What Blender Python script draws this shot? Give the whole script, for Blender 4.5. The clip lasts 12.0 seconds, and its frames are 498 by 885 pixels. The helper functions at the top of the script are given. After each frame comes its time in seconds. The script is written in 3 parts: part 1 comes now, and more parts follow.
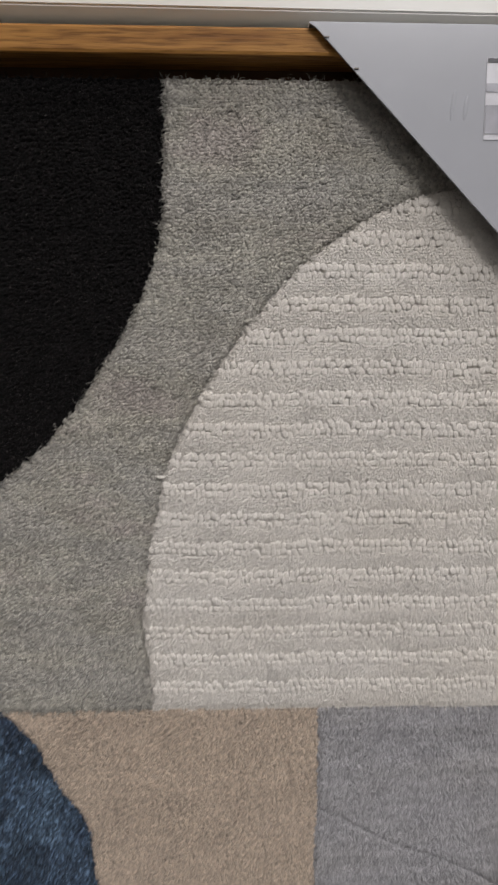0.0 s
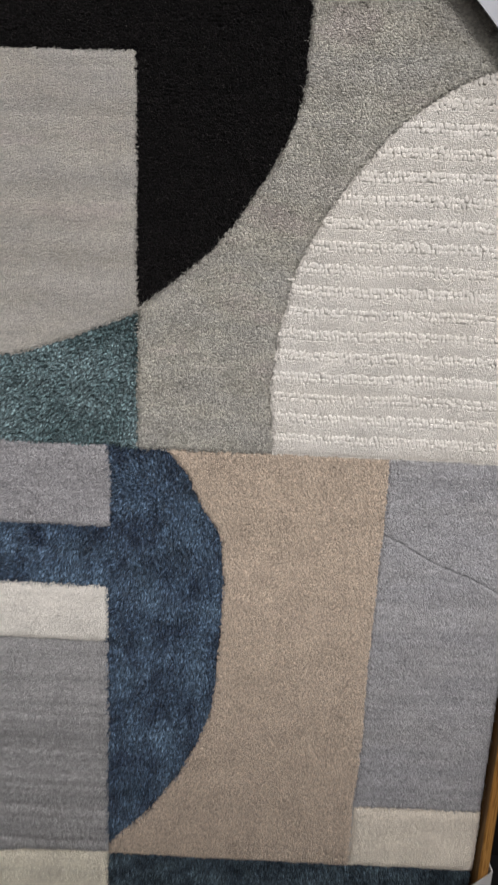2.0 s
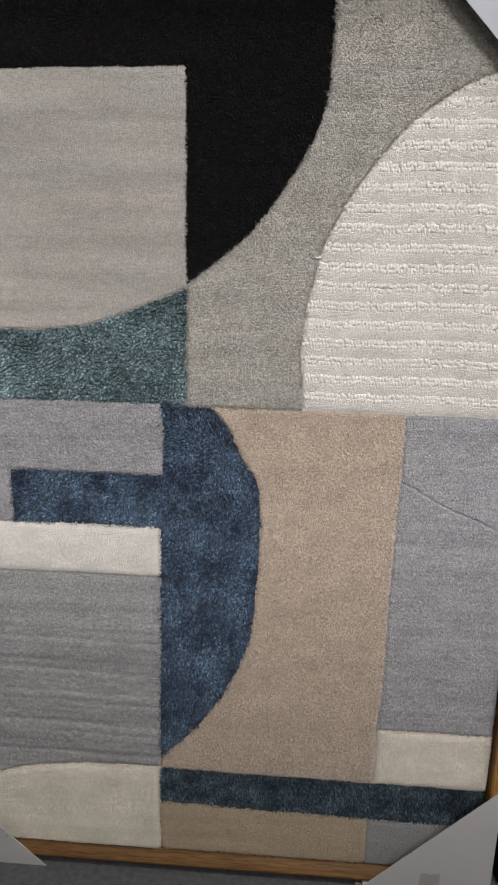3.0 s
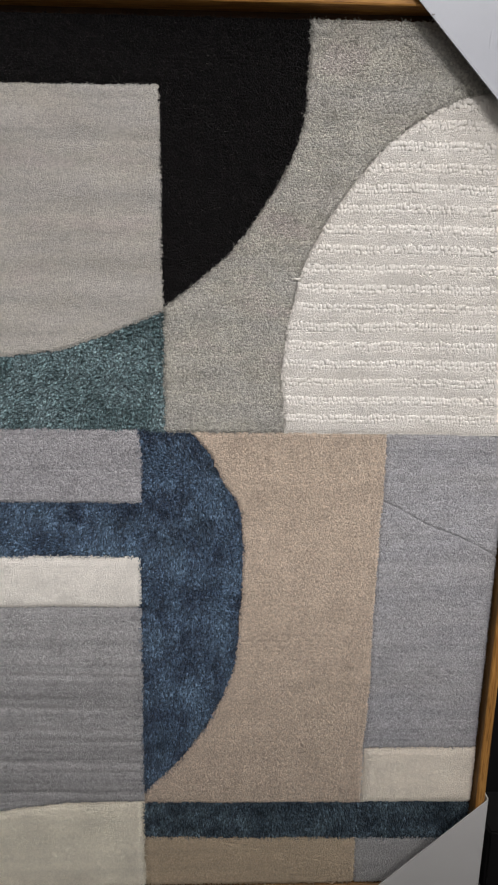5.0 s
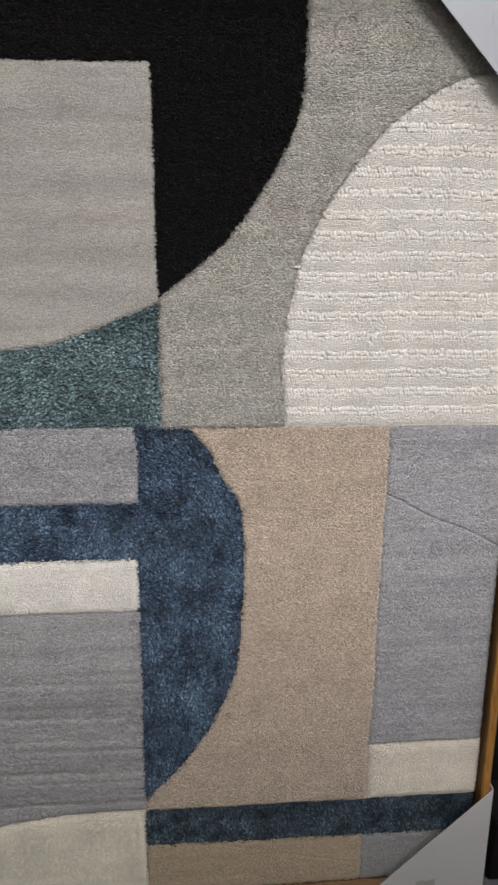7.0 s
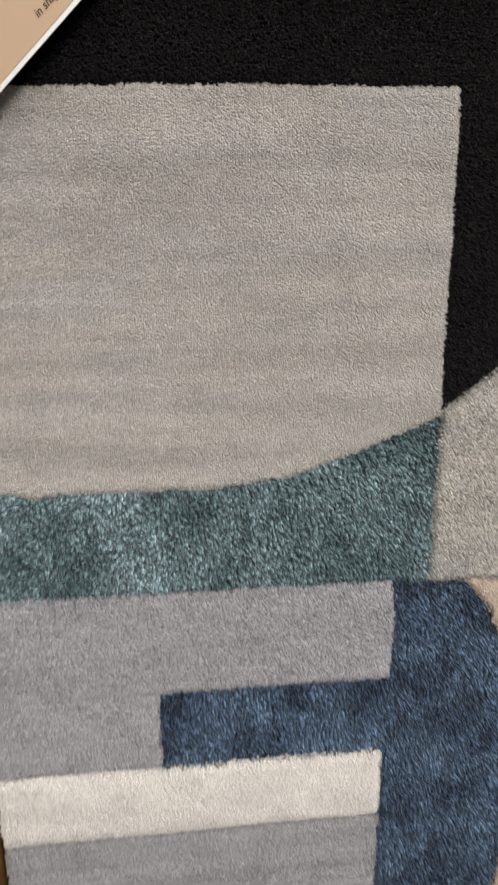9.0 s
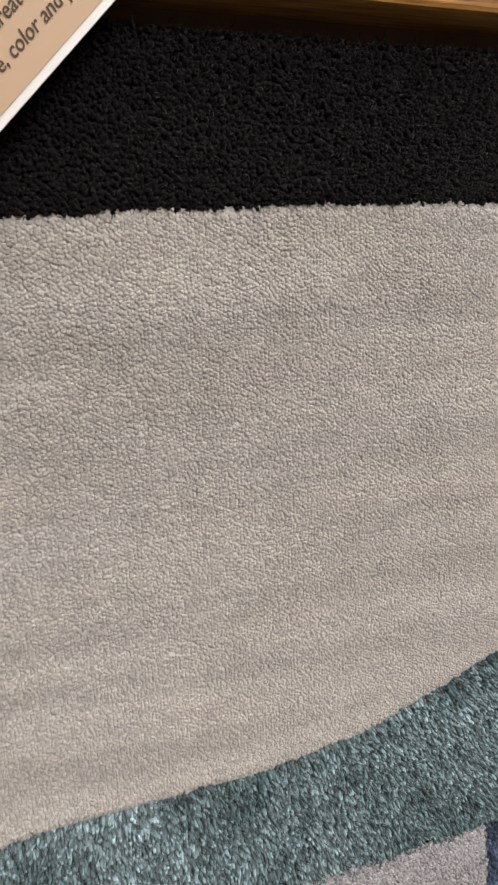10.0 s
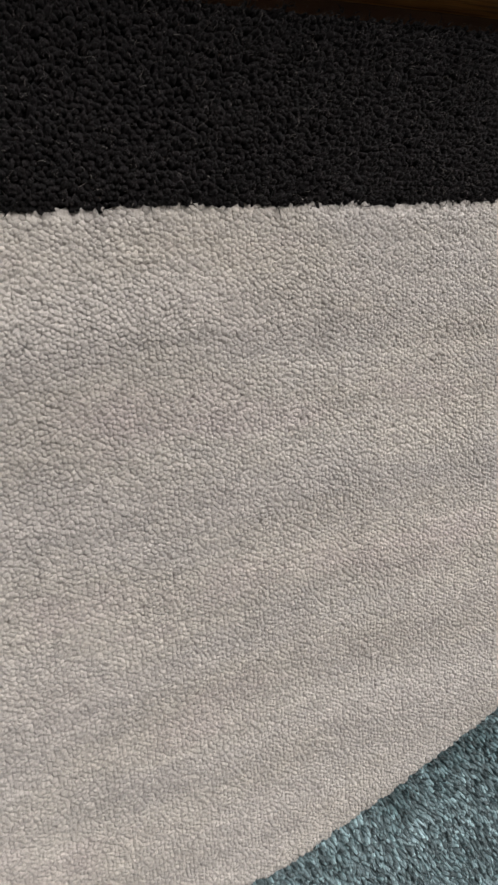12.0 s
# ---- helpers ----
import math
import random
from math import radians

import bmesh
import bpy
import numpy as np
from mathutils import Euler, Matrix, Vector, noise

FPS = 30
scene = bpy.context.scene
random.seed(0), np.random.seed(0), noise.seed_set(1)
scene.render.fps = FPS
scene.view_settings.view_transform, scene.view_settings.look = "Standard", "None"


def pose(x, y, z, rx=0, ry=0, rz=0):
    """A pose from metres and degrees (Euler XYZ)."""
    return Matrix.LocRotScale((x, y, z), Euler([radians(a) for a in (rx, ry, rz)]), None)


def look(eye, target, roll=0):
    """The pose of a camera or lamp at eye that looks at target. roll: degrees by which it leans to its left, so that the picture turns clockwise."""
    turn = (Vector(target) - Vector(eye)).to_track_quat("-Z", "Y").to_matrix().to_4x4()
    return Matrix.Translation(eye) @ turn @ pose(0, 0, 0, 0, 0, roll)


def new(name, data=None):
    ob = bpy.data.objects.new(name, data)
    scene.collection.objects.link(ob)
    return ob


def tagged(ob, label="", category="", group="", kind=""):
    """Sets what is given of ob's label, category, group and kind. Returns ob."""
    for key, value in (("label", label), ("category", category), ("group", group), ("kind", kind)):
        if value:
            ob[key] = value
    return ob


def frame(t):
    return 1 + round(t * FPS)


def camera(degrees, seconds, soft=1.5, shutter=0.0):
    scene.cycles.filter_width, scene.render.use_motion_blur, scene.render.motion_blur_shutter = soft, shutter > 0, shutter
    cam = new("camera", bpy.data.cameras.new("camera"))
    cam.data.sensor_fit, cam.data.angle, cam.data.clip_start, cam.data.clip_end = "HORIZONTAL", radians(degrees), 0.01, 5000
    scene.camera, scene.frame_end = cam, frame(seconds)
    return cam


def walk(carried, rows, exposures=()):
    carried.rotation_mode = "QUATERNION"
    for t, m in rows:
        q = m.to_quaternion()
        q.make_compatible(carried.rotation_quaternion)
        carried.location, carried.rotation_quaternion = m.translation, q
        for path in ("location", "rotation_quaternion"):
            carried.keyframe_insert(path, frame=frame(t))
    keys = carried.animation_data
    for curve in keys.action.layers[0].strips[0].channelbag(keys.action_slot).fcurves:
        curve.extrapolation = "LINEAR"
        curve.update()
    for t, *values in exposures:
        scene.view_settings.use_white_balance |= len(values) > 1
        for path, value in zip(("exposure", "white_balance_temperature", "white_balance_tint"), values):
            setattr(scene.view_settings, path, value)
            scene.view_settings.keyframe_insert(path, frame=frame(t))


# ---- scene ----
# ---- the camera and its walk ----
cam = camera(42.30, 12.0, soft=2.15, shutter=0.35)
# seconds, eye, yaw to the left, pitch up, lean to the left
ROWS = [
    (0, -0.0387, -0.3159, 0.6835, -2.08, -8.99, -0.03),
    (0.5, -0.0825, -0.3521, 0.6711, -5.24, -10.87, 0.36),
    (1, -0.0988, -0.3788, 0.6533, -3.52, -10.09, 2.49),
    (1.5, -0.1040, -0.4119, 0.6449, -1.04, -11.22, 2.82),
    (2, -0.0942, -0.4625, 0.6139, 0.21, -14.03, 2.31),
    (2.5, -0.0979, -0.5255, 0.5950, 1.26, -13.73, 1.82),
    (2.7, -0.0880, -0.5443, 0.5954, 3.77, -14.05, 1.37),
    (4.5, -0.1235, -0.5314, 0.6071, -1.16, -13.97, 0.70),
    (5, -0.1243, -0.5303, 0.6100, -1.76, -13.61, 0.77),
    (5.5, -0.1230, -0.5260, 0.6100, -1.34, -14.76, 0.26),
    (6, -0.1256, -0.5281, 0.6077, -1.46, -14.66, 0.08),
    (6.5, -0.1249, -0.5195, 0.6070, -2.06, -15.39, -0.21),
    (7, -0.1499, -0.5095, 0.6091, -4.68, -14.44, 0.10),
    (7.5, -0.2084, -0.4951, 0.6079, -4.18, -14.38, 0.04),
    (7.7, -0.2290, -0.4887, 0.6108, -3.17, -13.55, 0.69),
    (9.3, -0.3369, -0.2927, 0.6872, -9.10, -13.64, -1.23),
    (9.5, -0.3451, -0.2640, 0.7085, -12.76, -13.24, -1.24),
    (10, -0.3674, -0.1942, 0.7345, -17.43, -14.52, -2.24),
    (10.5, -0.3310, -0.1869, 0.7355, -19.81, -12.70, -3.95),
    (11, -0.3266, -0.1675, 0.7406, -22.86, -13.15, -3.65),
    (11.5, -0.3257, -0.1604, 0.7373, -21.61, -13.11, -3.86),
    (12, -0.3260, -0.1601, 0.7269, -20.10, -10.93, -3.85),
]


def aim(x, y, z, yaw, pitch, lean):
    a, b = radians(yaw), radians(pitch)
    ahead = Vector((-math.sin(a) * math.cos(b), math.cos(a) * math.cos(b), math.sin(b)))
    return look((x, y, z), Vector((x, y, z)) + ahead, lean)


EXPOSURES = [(0.0, -0.60, 6580, 11), (1.0, -0.24, 6500, 10), (2.0, -0.13, 6500, 10), (2.7, -0.08, 6500, 10), (7.7, -0.03, 6470, 10), (9.3, 0.20, 6720, 11), (10.0, 0.20, 6850, 13), (10.5, 0.24, 6600, 11), (11.0, 0.19, 6600, 11), (12.0, 0.15, 6640, 12)]
walk(cam, [(row[0], aim(*row[1:])) for row in ROWS], EXPOSURES)

# ---- world and light: ceiling panels of a shop ----
world = bpy.data.worlds.new("world")
scene.world = world
world.use_nodes = True
world.node_tree.nodes["Background"].inputs[0].default_value = (0.5, 0.5, 0.5, 1)
world.node_tree.nodes["Background"].inputs[1].default_value = 0.05


def panel_lamp(x, y, z, sx, sy, watts, colour):
    data = bpy.data.lights.new("ceiling_panel_lamp", "AREA")
    data.shape, data.size, data.size_y, data.energy, data.color = "RECTANGLE", sx, sy, watts, colour
    ob = new("ceiling_panel_lamp", data)
    ob.matrix_world = pose(x, y, z, 0, 0, 0)
    return ob


LAMP = (1.0, 0.978, 0.98)
panel_lamp(0.6, -0.8, 2.66, 1.5, 0.6, 30, LAMP)
panel_lamp(-1.4, -0.8, 2.66, 1.5, 0.6, 5, LAMP)
panel_lamp(1.0, -3.0, 2.66, 1.5, 1.2, 172, LAMP)
panel_lamp(-1.4, -3.0, 2.66, 1.5, 1.2, 30, LAMP)

# ---- materials ----


def material(name, rough=0.6, metal=0.0, spec=0.5):
    m = bpy.data.materials.new(name)
    m.use_nodes = True
    b = m.node_tree.nodes["Principled BSDF"]
    b.inputs["Roughness"].default_value = rough
    b.inputs["Metallic"].default_value = metal
    b.inputs["Specular IOR Level"].default_value = spec
    return m, m.node_tree, b


def node(tree, kind, **values):
    n = tree.nodes.new(kind)
    for key, value in values.items():
        n.inputs[key.replace("_", " ")].default_value = value
    return n


def ramp(tree, source, stops):
    r = tree.nodes.new("ShaderNodeValToRGB")
    while len(r.color_ramp.elements) < len(stops):
        r.color_ramp.elements.new(0.5)
    for e, (at, c) in zip(r.color_ramp.elements, stops):
        e.position, e.color = at, (*c, 1)
    tree.links.new(source, r.inputs[0])
    return r


def place(tree, scale):
    """Object coordinates, stretched."""
    c = tree.nodes.new("ShaderNodeTexCoord")
    m = tree.nodes.new("ShaderNodeMapping")
    m.inputs["Scale"].default_value = scale
    tree.links.new(c.outputs["Object"], m.inputs[0])
    return m.outputs[0]


def mixed(tree, mode, factor, a, b):
    n = tree.nodes.new("ShaderNodeMix")
    n.data_type, n.blend_type = "RGBA", mode
    n.inputs[0].default_value = factor
    tree.links.new(a, n.inputs[6])
    tree.links.new(b, n.inputs[7])
    return n.outputs[2]


def bumped(tree, b, source, strength, distance):
    n = node(tree, "ShaderNodeBump", Strength=strength, Distance=distance)
    tree.links.new(source, n.inputs["Height"])
    tree.links.new(n.outputs[0], b.inputs["Normal"])


def scaled(c, k):
    return tuple(min(1.0, v * k) for v in c)


def pile(name, colour, spread=0.12, striae=0.08, stria_scale=(3.0, 1.0, 70.0), patches=0.0, patch_scale=(30, 30, 18), rough=0.9, sheen=0.25, spec=0.15, second=None, dark=None, pale=None, flecks=False, spots=(), mottle=0.0):
    """Tufted yarn: every tuft a little different, faint dyed streaks across, and patches of tone that on viscose
    imitate nap sheen and shade.
    """
    m, tree, b = material(name, rough, 0.0, spec)
    info = tree.nodes.new("ShaderNodeNewGeometry")
    tuft = ramp(tree, info.outputs["Random Per Island"], [(0.0, scaled(colour, 1 - spread)), (0.5, colour), (1.0, scaled(colour, 1 + spread))])
    # glossy yarn: glints and dark gaps painted as tuft colours
    if flecks:
        tuft = ramp(tree, info.outputs["Random Per Island"], [(0.0, scaled(colour, 0.35)), (0.45, scaled(colour, 0.8)), (0.8, scaled(colour, 1.3)), (1.0, scaled(colour, 2.2))])
    streak = node(tree, "ShaderNodeTexNoise", Scale=1.0, Detail=3.0, Roughness=0.6)
    tree.links.new(place(tree, stria_scale), streak.inputs["Vector"])
    grey = ramp(tree, streak.outputs["Fac"], [(0.38, (1 - striae,) * 3), (0.62, (1 + striae,) * 3)])
    out = mixed(tree, "MULTIPLY", 1.0, tuft.outputs[0], grey.outputs[0])
    if second:
        tide = node(tree, "ShaderNodeTexNoise", Scale=1.0, Detail=3.0, Roughness=0.5)
        tree.links.new(place(tree, (9.0, 9.0, 34.0)), tide.inputs["Vector"])
        hue = ramp(tree, tide.outputs["Fac"], [(0.35, (1.0, 1.0, 1.0)), (0.65, second)])
        out = mixed(tree, "MULTIPLY", 1.0, out, hue.outputs[0])
    if mottle:
        cast = node(tree, "ShaderNodeTexNoise", Scale=1.0, Detail=3.0, Roughness=0.55)
        tree.links.new(place(tree, (16.0, 16.0, 42.0)), cast.inputs["Vector"])
        m_ = mottle
        hue = ramp(tree, cast.outputs["Fac"], [(0.30, (1 + 0.4 * m_, 1 - 0.6 * m_, 1 - 0.4 * m_)), (0.44, (1.0, 1.0, 1 - 0.9 * m_)), (0.56, (1 - 0.9 * m_, 1 - 0.8 * m_, 1 - 0.9 * m_)), (0.70, (1 + 0.5 * m_, 1 + 0.5 * m_, 1 + 0.5 * m_))])
        out = mixed(tree, "MULTIPLY", 1.0, out, hue.outputs[0])
    # tone patches; on viscose the nap's sheen and shade, put into the colour
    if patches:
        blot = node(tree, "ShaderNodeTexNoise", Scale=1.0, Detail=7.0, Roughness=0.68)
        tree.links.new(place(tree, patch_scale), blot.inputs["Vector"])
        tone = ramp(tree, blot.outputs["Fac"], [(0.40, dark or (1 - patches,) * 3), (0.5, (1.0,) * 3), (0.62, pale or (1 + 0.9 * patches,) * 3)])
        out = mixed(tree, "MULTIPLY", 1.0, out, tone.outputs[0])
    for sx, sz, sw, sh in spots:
        # a spot of pressed pile; its darker nap shading is put into the colour
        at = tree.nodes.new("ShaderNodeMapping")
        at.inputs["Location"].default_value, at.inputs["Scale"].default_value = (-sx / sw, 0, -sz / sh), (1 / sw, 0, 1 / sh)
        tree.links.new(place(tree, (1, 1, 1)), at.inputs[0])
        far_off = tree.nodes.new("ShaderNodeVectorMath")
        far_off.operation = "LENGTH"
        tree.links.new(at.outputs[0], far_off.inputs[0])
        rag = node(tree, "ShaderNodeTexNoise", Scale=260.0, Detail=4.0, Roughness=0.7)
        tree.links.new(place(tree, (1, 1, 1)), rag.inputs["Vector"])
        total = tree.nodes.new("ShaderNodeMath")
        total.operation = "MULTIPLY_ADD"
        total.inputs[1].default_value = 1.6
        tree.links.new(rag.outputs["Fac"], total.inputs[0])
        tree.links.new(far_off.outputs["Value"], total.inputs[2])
        nap_shade = ramp(tree, total.outputs[0], [(0.0, (0.38,) * 3), (0.5, (0.52,) * 3), (1.0, (1.0,) * 3)])
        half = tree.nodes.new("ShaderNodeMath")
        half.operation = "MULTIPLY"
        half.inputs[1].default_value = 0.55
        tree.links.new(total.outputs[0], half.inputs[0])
        tree.links.new(half.outputs[0], nap_shade.inputs[0])
        out = mixed(tree, "MULTIPLY", 1.0, out, nap_shade.outputs[0])
    hairs = node(tree, "ShaderNodeTexNoise", Scale=2600.0, Detail=3.0, Roughness=0.7)
    tree.links.new(place(tree, (1, 1, 1)), hairs.inputs["Vector"])
    strand = ramp(tree, hairs.outputs["Fac"], [(0.36, (0.91,) * 3), (0.64, (1.08,) * 3)])
    out = mixed(tree, "MULTIPLY", 1.0, out, strand.outputs[0])
    tree.links.new(out, b.inputs["Base Color"])
    b.inputs["Sheen Weight"].default_value = sheen
    b.inputs["Sheen Roughness"].default_value = 0.5
    fibre = node(tree, "ShaderNodeTexNoise", Scale=3600.0, Detail=2.0, Roughness=0.7)
    tree.links.new(place(tree, (1, 1, 1)), fibre.inputs["Vector"])
    bumped(tree, b, fibre.outputs["Fac"], 0.9, 0.0005)
    return m


def oak(name, along, shade=1.0):
    m, tree, b = material(name, 0.55, 0.0, 0.25)
    stretch = (6, 90, 90) if along == "x" else (90, 90, 6)
    grain = node(tree, "ShaderNodeTexNoise", Scale=1.5, Detail=6.0, Roughness=0.65, Distortion=0.6)
    tree.links.new(place(tree, stretch), grain.inputs["Vector"])
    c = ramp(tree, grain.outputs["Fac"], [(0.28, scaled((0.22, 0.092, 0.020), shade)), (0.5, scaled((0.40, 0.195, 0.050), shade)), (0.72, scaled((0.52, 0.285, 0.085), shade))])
    fine = node(tree, "ShaderNodeTexNoise", Scale=9.0, Detail=3.0)
    tree.links.new(place(tree, stretch), fine.inputs["Vector"])
    d = ramp(tree, fine.outputs["Fac"], [(0.38, (0.62, 0.58, 0.5)), (0.5, (0.98, 0.97, 0.95)), (0.64, (1.14, 1.14, 1.12))])
    tree.links.new(mixed(tree, "MULTIPLY", 1.0, c.outputs[0], d.outputs[0]), b.inputs["Base Color"])
    bumped(tree, b, fine.outputs["Fac"], 0.4, 0.0006)
    return m


def surface(name, colour, rough, vary=0.06, scale=12.0, bump=0.1, bump_scale=200.0, depth=0.0005, spec=0.4):
    m, tree, b = material(name, rough, 0.0, spec)
    n = node(tree, "ShaderNodeTexNoise", Scale=scale, Detail=5.0, Roughness=0.6)
    tree.links.new(place(tree, (1, 1, 1)), n.inputs["Vector"])
    c = ramp(tree, n.outputs["Fac"], [(0.3, scaled(colour, 1 - vary)), (0.7, scaled(colour, 1 + vary))])
    tree.links.new(c.outputs[0], b.inputs["Base Color"])
    f = node(tree, "ShaderNodeTexNoise", Scale=bump_scale, Detail=3.0)
    tree.links.new(place(tree, (1, 1, 1)), f.inputs["Vector"])
    bumped(tree, b, f.outputs["Fac"], bump, depth)
    return m


OAK_X, OAK_Z = oak("oak_across", "x"), oak("oak_upright", "z")
# stained inner sides; each side's tone also has its shade painted in
STAIN_SHADE_X, STAIN_SHADE_Z = oak("stain_shade_reveal_across", "x", 0.9), oak("stain_shade_reveal_upright", "z", 0.45)
STAIN_SHADE_LOW = oak("stain_shade_bevel_across", "x", 0.38)
CARD_GLOSS = surface("glossy_white_card", (0.43, 0.44, 0.475), 0.22, 0.05, 14, 0.05, 60, 0.001)
CARD = surface("white_card", (0.54, 0.53, 0.515), 0.55, 0.04, 9, 0.08, 90, 0.0008)
CARD_TAN = surface("tan_printed_card", (0.52, 0.36, 0.23), 0.5, 0.03, 9, 0.05, 90, 0.0006)
CARD_EDGE = surface("card_border", (0.82, 0.81, 0.78), 0.5, 0.02)
INK = surface("brown_ink", (0.07, 0.04, 0.025), 0.6, 0.1)
GREY_MARK = surface("grey_tape_mark", (0.40, 0.38, 0.36), 0.6, 0.1, 80)
PAINT_WHITE = surface("white_paint", (0.78, 0.77, 0.73), 0.4, 0.03, 7, 0.12, 120, 0.0006)
SHADE_BLACK = surface("black_shade_board", (0.007, 0.0065, 0.0065), 0.8, 0.2, 20, spec=0.1)
FLOOR_MAT = surface("dark_grey_floor", (0.085, 0.085, 0.09), 0.7, 0.3, 160, 0.5, 500, 0.0008)
ROOM = surface("shop_wall_paint", (0.55, 0.54, 0.52), 0.7, 0.04)
CEILING_MAT = surface("ceiling_paint", (0.75, 0.75, 0.73), 0.8, 0.03)
BACKING = surface("backing_cloth", (0.07, 0.034, 0.016), 0.9, 0.1, 60)
PHOTO_DARK = surface("photo_dark_print", (0.06, 0.06, 0.07), 0.3, 0.1)
PHOTO_GREY = surface("photo_grey_print", (0.42, 0.42, 0.46), 0.3, 0.25, 60)
PHOTO_PALE = surface("photo_pale_print", (0.7, 0.7, 0.74), 0.3, 0.1, 60)

# ---- mesh helpers ----


def part(name, bm, mat, parent, label=""):
    me = bpy.data.meshes.new(name)
    bm.to_mesh(me)
    bm.free()
    me.materials.append(mat)
    ob = new(name, me)
    ob.parent = parent
    return tagged(ob, label)


def box(x0, x1, y0, y1, z0, z1, bevel=0.0):
    bm = bmesh.new()
    bmesh.ops.create_cube(bm, size=1.0)
    for v in bm.verts:
        v.co = ((x0 + x1) / 2 + v.co.x * (x1 - x0), (y0 + y1) / 2 + v.co.y * (y1 - y0), (z0 + z1) / 2 + v.co.z * (z1 - z0))
    if bevel:
        bmesh.ops.bevel(bm, geom=bm.edges[:], offset=bevel, segments=2, affect="EDGES")
    return bm


def prism(points, y0, y1):
    """A sheet with the outline points (x, z) from y0 (front) to y1."""
    bm = bmesh.new()
    a = [bm.verts.new((x, y0, z)) for x, z in points]
    b = [bm.verts.new((x, y1, z)) for x, z in points]
    bm.faces.new(a)
    bm.faces.new(b[::-1])
    for i in range(len(a)):
        j = (i + 1) % len(a)
        bm.faces.new((a[j], a[i], b[i], b[j]))
    bmesh.ops.recalc_face_normals(bm, faces=bm.faces[:])
    return bm


def setting(name, bm, mat, label, category):
    return tagged(part(name, bm, mat, None, label), category=category, kind="structure")


# ---- the shop round the panel ----
setting("floor", box(-3, 3, -8.0, 0.7, -0.1, 0.0), FLOOR_MAT, "dark grey speckled hard floor of a shop", "floor")
setting("ceiling", box(-3, 3, -8.0, 0.7, 2.7, 2.8), CEILING_MAT, "plain white painted shop ceiling", "ceiling")
setting("wall_north", box(-3, 3, 0.6, 0.7, 0.0, 2.7), ROOM, "plain pale wall behind the shelving", "wall")
setting("wall_south", box(-3, 3, -8.1, -8.0, 0.0, 2.7), ROOM, "plain pale shop wall", "wall")
setting("wall_east", box(3, 3.1, -8.0, 0.7, 0.0, 2.7), ROOM, "plain pale shop wall", "wall")
setting("wall_west", box(-3.1, -3, -8.0, 0.7, 0.0, 2.7), ROOM, "plain pale shop wall", "wall")
# unseen partition, added to keep lamp light off the panel's lower part
setting("light_block_aisle", box(-3, 3, -1.06, -1.00, 0.0, 1.02), ROOM, "added plain low partition that dims the lower panel", "wall")

# the display unit: a white painted board with a groove above; below, a black board painted for shaded space
unit = tagged(new("display_unit"), "white painted display unit with black boards for dark space", "shelving")
part("shade_board", box(-1.3, 1.3, 0.062, 0.08, 0.0, 0.86), SHADE_BLACK, unit, "matt black board standing in for the shaded space behind")
# made-up block over the floor, black so the corner stays dark
part("dark_filler", box(0.142, 1.3, 0.004, 0.060, 0.0, 0.075, 0.002), SHADE_BLACK, unit, "added matt black block that hides the floor")
tilt = pose(-0.15, 0.03, 0.8438, 0, 0.3, 0)
for part_name, z0, z1, y0 in (("lower_rail", -0.044, -0.0068, 0.001), ("groove", -0.020, 0.010, 0.024), ("upper_board", 0.0, 0.55, -0.003)):
    b = part(part_name, box(-1.1, 1.1, y0, 0.03, z0, z1, 0.0010), PAINT_WHITE, unit)
    b.matrix_world = tilt

# ---- the framed tufted panel ----
X0, X1, Z0, Z1 = -0.450, 0.1262, 0.0, 0.8195          # outside of the frame
FRONT, BACK = -0.010, 0.022                            # its depth
RX0, RX1, RZ0, RZ1 = -0.4375, 0.1155, 0.0193, 0.8025    # the tufted field
art = tagged(new("framed_tufted_rug_panel"), "tufted wool panel of grey, blue and cream shapes, oak framed", "wall art")


